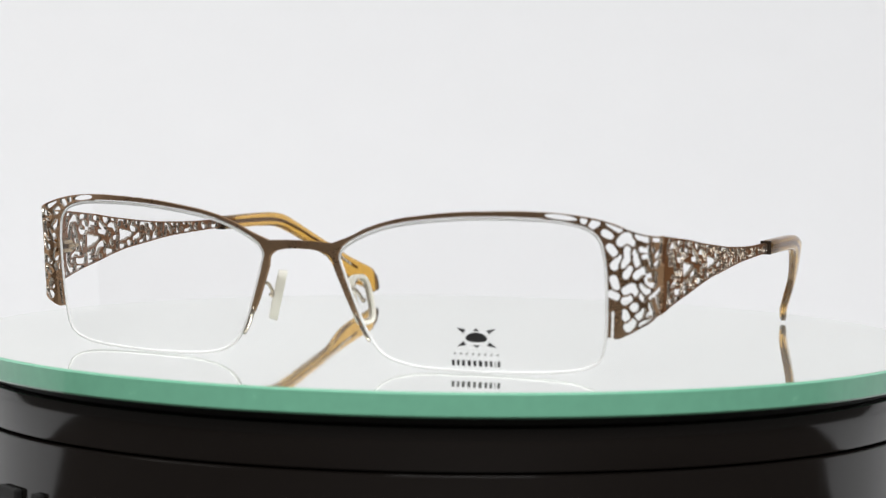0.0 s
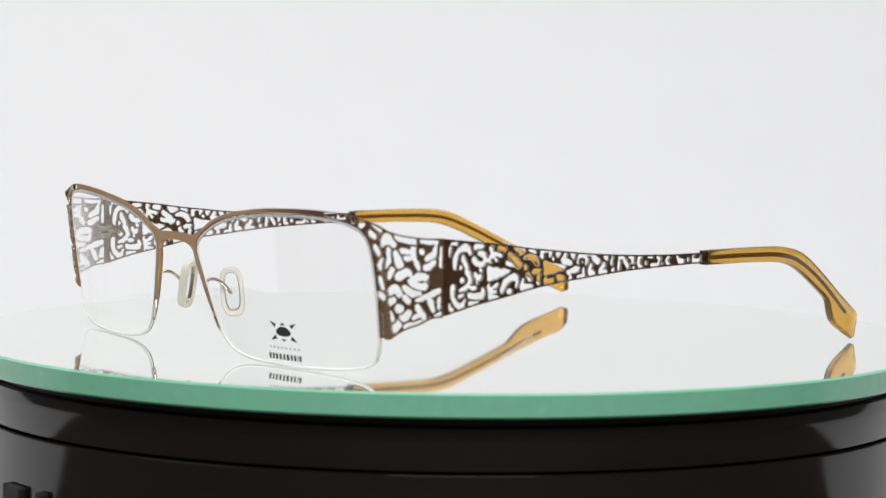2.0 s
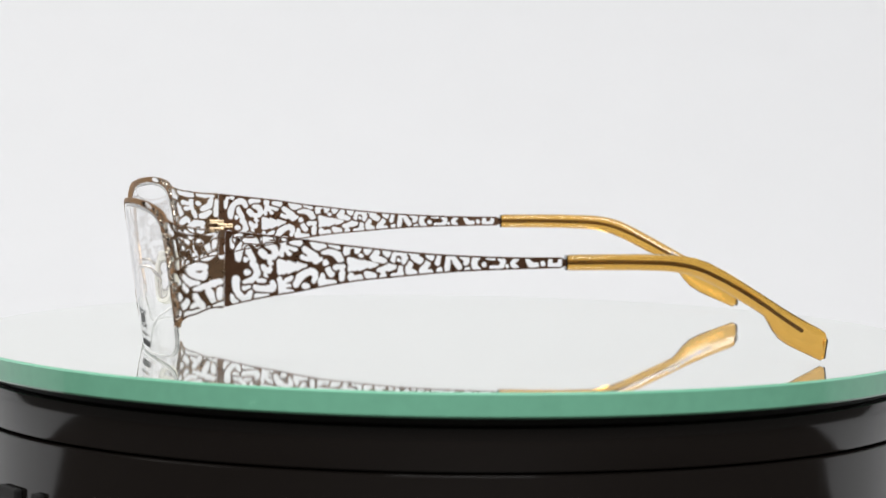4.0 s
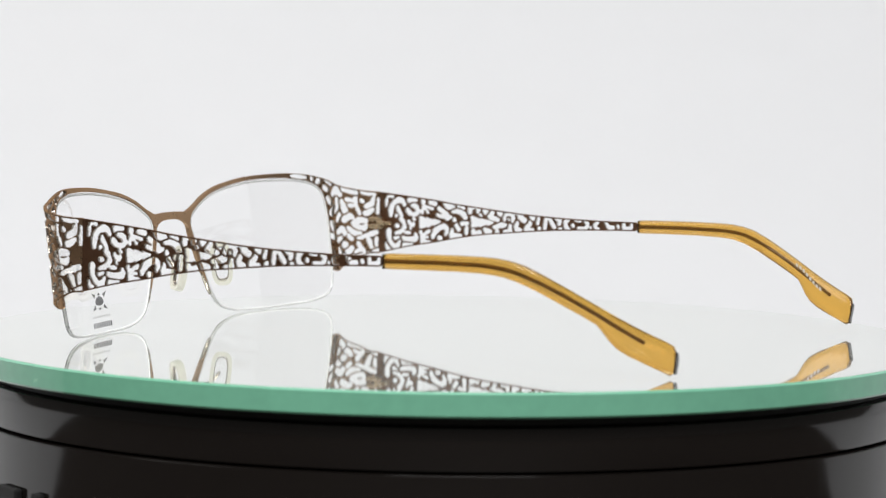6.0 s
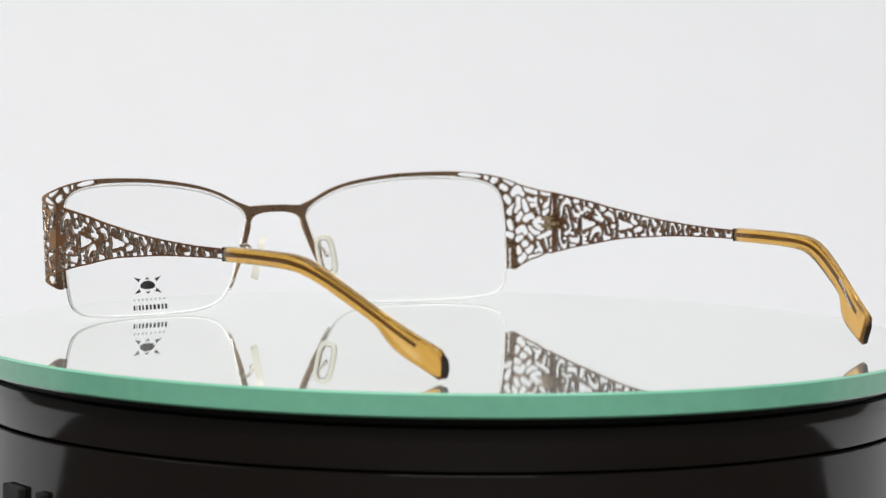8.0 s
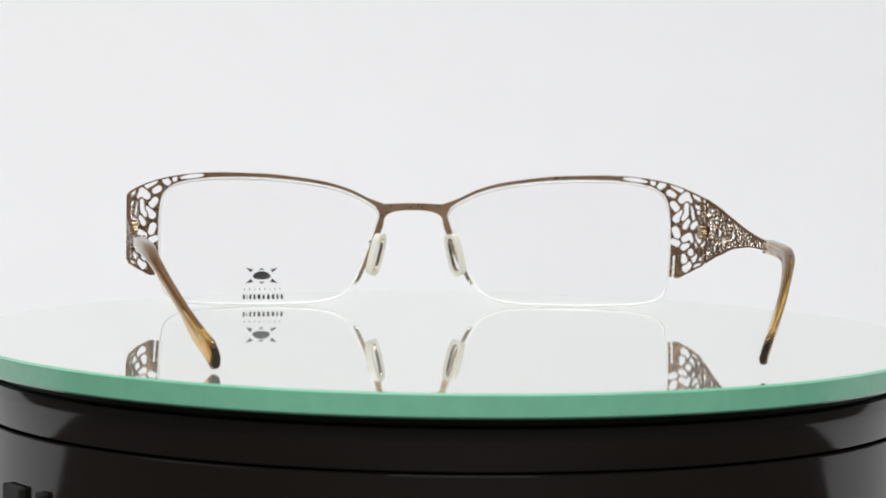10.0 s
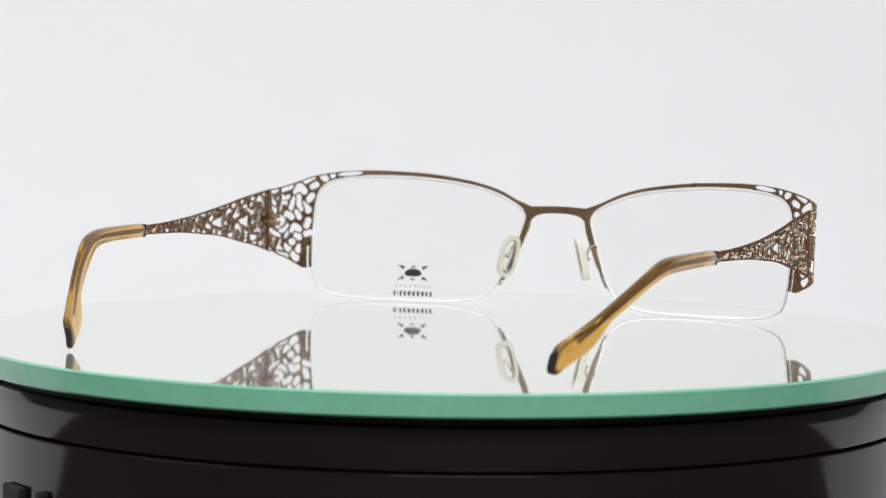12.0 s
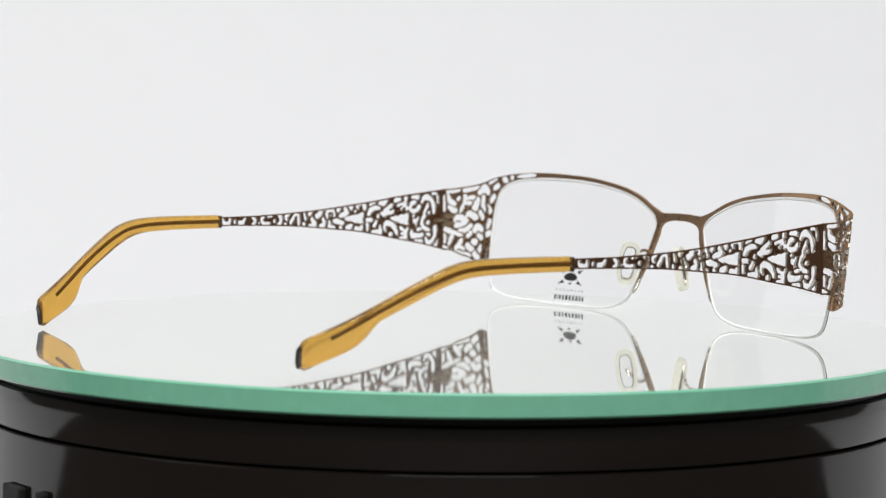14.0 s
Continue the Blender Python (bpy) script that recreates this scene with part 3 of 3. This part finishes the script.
HOOKS_B = [(7.3, 25.9, .49, 9.2, 26.1, .18), (8.1, 24.9, .35, 9.2, 24.4, .47, 9.8, 23.4, .53, 9.1, 22.6, .53, 7.8, 22.7, .53, 6.9, 23.5, .47),
    (8.4, 22.4, .47, 8.7, 21.1, .35), (7.2, 20.5, .41, 8.0, 19.7, .47, 8.6, 20.4, .35), (7.6, 19.2, .29, 7.9, 18.9, .23),
    (5.7, 16.5, .35, 6.9, 16.2, .41, 8.4, 16.2, .58, 9.5, 16.8, .47, 9.1, 17.5, .29), (6.2, 18.0, .35, 7.5, 17.9, .18), (5.9, 14.7, .45, 8.2, 15.1, .23)]
PALMS_A = [(10.7, 23.2, .47, 11.2, 24.6, .53, 11.1, 25.8, .47), (11.3, 24.4, .47, 12.4, 23.3, .27), (11.4, 24.6, .47, 13.6, 24.1, .21),
    (12.9, 25.5, .35, 14.3, 25.4, .44), (10.5, 18.4, .35, 10.8, 16.9, .58, 10.8, 15.6, .44), (11.1, 17.4, .47, 12.9, 18.4, .27), (11.2, 16.8, .47, 12.5, 17.0, .23),
    (11.1, 16.1, .53, 13.0, 15.6, .27), (15.4, 24.2, .35, 16.4, 23.3, .58, 17.6, 22.2, .87), (15.0, 22.6, .29, 16.7, 22.2, .47), (17.6, 21.8, .58, 18.6, 22.2, .41)]
HOOKS_C = [(16.9, 25.4, .23, 17.9, 24.8, .56, 19.4, 24.7, .23), (19.1, 23.6, .23, 20.6, 23.7, .46, 21.8, 23.2, .60, 22.5, 22.1, .46),
    (20.6, 25.1, .38, 22.0, 24.4, .27), (19.4, 21.7, .38, 19.7, 21.3, .35),
    (13.7, 17.2, .47, 14.4, 18.4, .58, 15.6, 19.5, .58, 17.0, 19.7, .47, 17.7, 18.8, .47, 17.4, 17.9, .35), (15.5, 16.9, .41, 15.9, 16.8, .37),
    (18.9, 18.9, .35, 18.9, 17.5, .70, 21.3, 17.6, .27), (18.4, 16.9, .23, 19.2, 17.2, .35), (20.2, 20.2, .49, 20.7, 19.3, .46)]
HOOKS_D = [(21.3, 20.5, .29, 22.4, 20.7, .49, 23.1, 20.8, .46), (22.9, 20.5, .46, 22.8, 18.4, .35),
    (23.7, 23.5, .46, 23.9, 24.6, .46, 24.9, 25.1, .46, 26.0, 24.7, .55, 25.9, 23.7, .38), (26.4, 23.1, .32, 26.6, 22.8, .29),
    (27.5, 24.7, .46, 27.9, 23.7, .40, 28.8, 24.5, .29), (29.6, 23.6, .53, 29.1, 22.4, .52, 31.1, 22.0, .50), (31.4, 24.0, .38, 31.9, 23.2, .46, 32.4, 23.8, .23),
    (24.6, 19.1, .46, 24.9, 18.3, .41, 26.6, 18.6, .44), (27.8, 19.2, .50, 29.1, 18.9, .46)]
HOOKS_E = [(30.5, 20.1, .52, 32.3, 20.7, .55, 33.2, 20.8, .32), (31.0, 20.0, .46, 31.0, 19.0, .48), (34.6, 20.5, .40, 34.4, 19.1, .48, 33.1, 18.9, .41),
    (33.1, 22.0, .38, 33.2, 23.1, .46, 34.3, 23.6, .46, 35.2, 23.0, .53, 35.1, 21.8, .44), (34.0, 22.2, .28, 34.3, 22.0, .25),
    (35.7, 23.7, .38, 37.6, 23.6, .46, 37.2, 22.7, .48, 38.5, 22.0, .48), (36.4, 21.3, .40, 36.0, 20.1, .48, 37.2, 19.5, .44),
    (39.8, 21.4, .48, 38.9, 19.7, .49, 40.5, 19.7, .38)]
HOOKS_F = [(39.8, 23.6, .34, 40.6, 22.7, .48, 41.2, 23.3, .23), (42.2, 23.6, .38, 41.9, 21.5, .32), (42.3, 20.1, .38, 42.5, 20.2, .34),
    (44.3, 23.3, .48, 43.8, 20.2, .38), (44.7, 23.0, .46, 46.3, 20.8, .43), (46.5, 23.2, .41, 47.7, 22.4, .51, 47.6, 21.4, .34), (47.8, 20.4, .32, 48.1, 20.4, .29),
    (50.2, 22.9, .38, 49.4, 22.1, .48, 49.5, 20.8, .48, 50.3, 20.3, .28), (51.3, 21.3, .38, 51.4, 21.2, .34)]
HOOKS_G = [(52.0, 22.7, .34, 53.3, 22.6, .38), (54.4, 22.7, .43, 55.2, 21.7, .48, 54.5, 20.6, .48, 52.9, 20.6, .43), (55.9, 21.0, .32, 56.0, 20.9, .28),
    (57.9, 22.4, .37, 57.1, 21.4, .43, 58.1, 20.6, .28), (60.1, 22.2, .34, 60.9, 21.2, .52, 62.0, 21.2, .43), (63.2, 21.5, .43, 63.3, 21.4, .40),
    (64.8, 22.4, .34, 64.9, 21.1, .47, 66.5, 21.2, .43, 66.8, 22.1, .32)]
# serrated leaves: base, tip, half width of the base
LEAVES = [(10.2, 20.5, 15.7, 20.8, 1.6), (24.1, 21.1, 30.2, 21.3, 1.45)]
TEMPLE_CUTS = HOOKS_A + HOOKS_B + PALMS_A + HOOKS_C + HOOKS_D + HOOKS_E + HOOKS_F + HOOKS_G


def build_temple(parent, side, yaw, ahead=0.0, late=0.0, lift=0.0):
    """late: how much farther back the sleeve begins; lift: how far its end stands off the plate."""
    mount = Matrix.Translation(Vector((70.3 * side, -41.2 + ahead, 0)) * MM) @ Matrix.Rotation(radians(yaw), 4, "Z")

    def rest(U, V):
        return np.minimum(np.minimum(temple_top(U) - V, V - temple_low(U)), np.minimum(68.6 - U, U - 0.2))

    def field(U, V):
        top, low = temple_top(U) - V, V - temple_low(U)
        outline = np.minimum(np.minimum(top, low), 68.4 + late - U)
        neck = 1.1 - 0.5 * np.clip((U - 66.9 - late) / 1.2, 0, 1) - np.abs(V - 21.65)
        outline = np.where(U > 66.9, np.minimum(outline, neck), outline)
        border = np.minimum(outline, np.maximum(0.36 - top, 0.36 - low))
        return np.maximum(np.minimum(-openings(U, V, TEMPLE_CUTS, LEAVES), outline), border)

    def place(u, v, depth):
        bow = -0.9 * np.sin(np.clip(u / 69, 0, 1) * math.pi)
        return np.stack([(-depth - bow) * side, u, v], 1)

    arm = plate("temple", field, 0.06 - ahead, 68.7 + late, 12.5, 28.2, 0.12, place, 0.8, BRONZE, parent, "bronze metal temple pierced with an openwork pattern", rest)
    arm.matrix_basis = mount
    # hinge: barrels and leaves on the inner side
    for k, (z, y0, y1) in enumerate(((21.05, -2.9, 0.8), (20.15, -0.8, 3.0), (19.25, -2.9, 0.8))):
        v, f = rounded_box(-1.35 * side * MM, (y0 + y1) / 2 * MM, z * MM, 1.9 * MM, (y1 - y0) * MM, 0.86 * MM, 0.00022)
        link("hinge_leaf", v, f, HINGE, arm, "brass coloured hinge leaf")
    v, f = tube([(-1.5 * side, 0, 18.5), (-1.5 * side, 0, 20), (-1.5 * side, 0, 21.9)], 0.6, 10)
    link("hinge_pin", v, f, STEEL, arm)
    # dark ring where the sleeve begins, in place of its inner end's reflection
    v, f = rounded_box(0, (68.05 + late) * MM, 21.67 * MM, 2.5 * MM, 0.34 * MM, 3.0 * MM, 0.00015)
    link("collar", v, f, TIPEND, arm, "dark ring before the sleeve, in place of a reflection")
    # acetate sleeve
    rows = [(y + late, z + lift * min(1.0, max(0.0, (y - 88) / 37)), h, k) for y, z, h, k in tip_sections()]
    n = 20
    verts, faces, cuts = [], [], []

    def inward(y, z):
        """The sleeve bends towards the head as it drops behind the ear."""
        back = max(0.0, (y - 66) / 59.5)
        drop = min(1.0, max(0.0, (21.2 - z) / 17.7)) * min(1.0, max(0.0, (y - 84) / 14))
        return -7.6 * back ** 2.4 - 5.4 * drop

    for i, (y, z, h, slope) in enumerate(rows):
        w = 2.9 - 0.9 * min(1.0, max(0.0, (y - 90) / 16))
        if i in (0, len(rows) - 1):
            w *= 0.8
        c, s = math.cos(radians(slope)), math.sin(radians(slope))
        for k in range(n):
            a = 2 * math.pi * k / n
            p = 3.0 if h < 4.4 else 3.6
            ex = w / 2 * math.copysign(abs(math.cos(a)) ** (2 / p), math.cos(a))
            eh = h / 2 * math.copysign(abs(math.sin(a)) ** (2 / p), math.sin(a))
            yy, zz = y + eh * s, z + eh * c
            verts.append(((inward(yy, zz) + ex) * side * MM, yy * MM, max(zz, 0.12) * MM))
    for i in range(len(rows) - 1):
        for k in range(n):
            faces.append((i * n + k, i * n + (k + 1) % n, (i + 1) * n + (k + 1) % n, (i + 1) * n + k))
    faces.append(tuple(range(n)))
    tip = link("temple_tip", verts, faces + [tuple((len(rows) - 1) * n + k for k in range(n))], ACETATE, arm, "amber acetate temple tip", smooth=True)
    tip.data.set_sharp_from_angle(angle=radians(50))
    # dark cap on the cut end of the sleeve
    cap = [Vector(verts[(len(rows) - 1) * n + k]) for k in range(n)]
    mid = sum(cap, Vector()) / n
    way = Vector((-0.42 * side, 0.76, -0.5)).normalized() * 0.0005
    cv = [tuple(mid + (p - mid) * 1.03 + way * 0.1) for p in cap] + [tuple(mid + (p - mid) * 0.94 + way) for p in cap]
    cv = [(a, b, max(c_, 0.0001)) for a, b, c_ in cv]
    link("tip_cap", cv, [tuple(range(n)), tuple(range(n, 2 * n))] + [(k, (k + 1) % n, n + (k + 1) % n, n + k) for k in range(n)], TIPEND, arm, "dark polished end of the temple tip")
    core = [(inward(q + late, float(core_line(q))) * side, q + late, float(core_line(q)) + lift * min(1.0, max(0.0, (q - 88) / 37))) for q in np.linspace(67.6, 119.4, 46)]
    v, f = tube(core, 0.4, 8)
    link("core_wire", v, f, CORE, arm, "bronze core wire inside the sleeve", smooth=True)
    if side < 0:
        # pale unreadable stamp on the inner face of the tip
        ry, rz = [q[0] for q in rows], [q[1] for q in rows]
        bars = [(y, float(np.interp(y + 0.3, ry, rz)) + 1.2) for y in np.arange(110.5, 117.5, 0.95)]
        verts, faces = [], []
        for y, z in bars:
            b = len(verts)
            for ex in (-1.08, -1.0):
                for a, e in ((0, -0.3), (0.6, -0.68), (0.6, 0.02), (0, 0.4)):
                    verts.append(((inward(y + a, z + e) + ex) * side * MM, (y + a) * MM, (z + e) * MM))
            faces += [(b, b + 1, b + 2, b + 3), (b + 4, b + 5, b + 6, b + 7), (b, b + 1, b + 5, b + 4), (b + 1, b + 2, b + 6, b + 5), (b + 2, b + 3, b + 7, b + 6), (b + 3, b, b + 4, b + 7)]
        link("stamp", verts, faces, PALEINK, arm, "pale printed bars")
    return arm


def build_eyeglasses():
    root = tagged(new("eyeglasses"), "half-rimmed bronze eyeglasses with openwork temples and amber tips", "eyeglasses")
    build_front(root)
    for side in (1, -1):
        build_endpiece(root, side)
        lens = build_lens(root, side)
        if side > 0:
            build_print(lens, side)
        build_nose_pad(root, side)
    build_temple(root, 1, 2.6, 0.4)
    build_temple(root, -1, 0.5, 0.7, 0.8, 1.4)
    return root


glasses = build_eyeglasses()


# ---- what moves: the plate turns clockwise and carries the glasses ----
def turn_at(t):
    return -0.443937 - 0.259668 * t - 0.000154 * (t - 7) ** 2


def motions():
    steps = [0.5 * k for k in range(29)]
    walk(platter, [(t, Matrix.Translation((0, 0, -GLASS_T)) @ Matrix.Rotation(turn_at(t), 4, "Z")) for t in steps])
    walk(glasses, [(t, Matrix.Rotation(turn_at(t), 4, "Z") @ Matrix.Translation((0.00144, -0.00907, 0.0))) for t in steps])


motions()
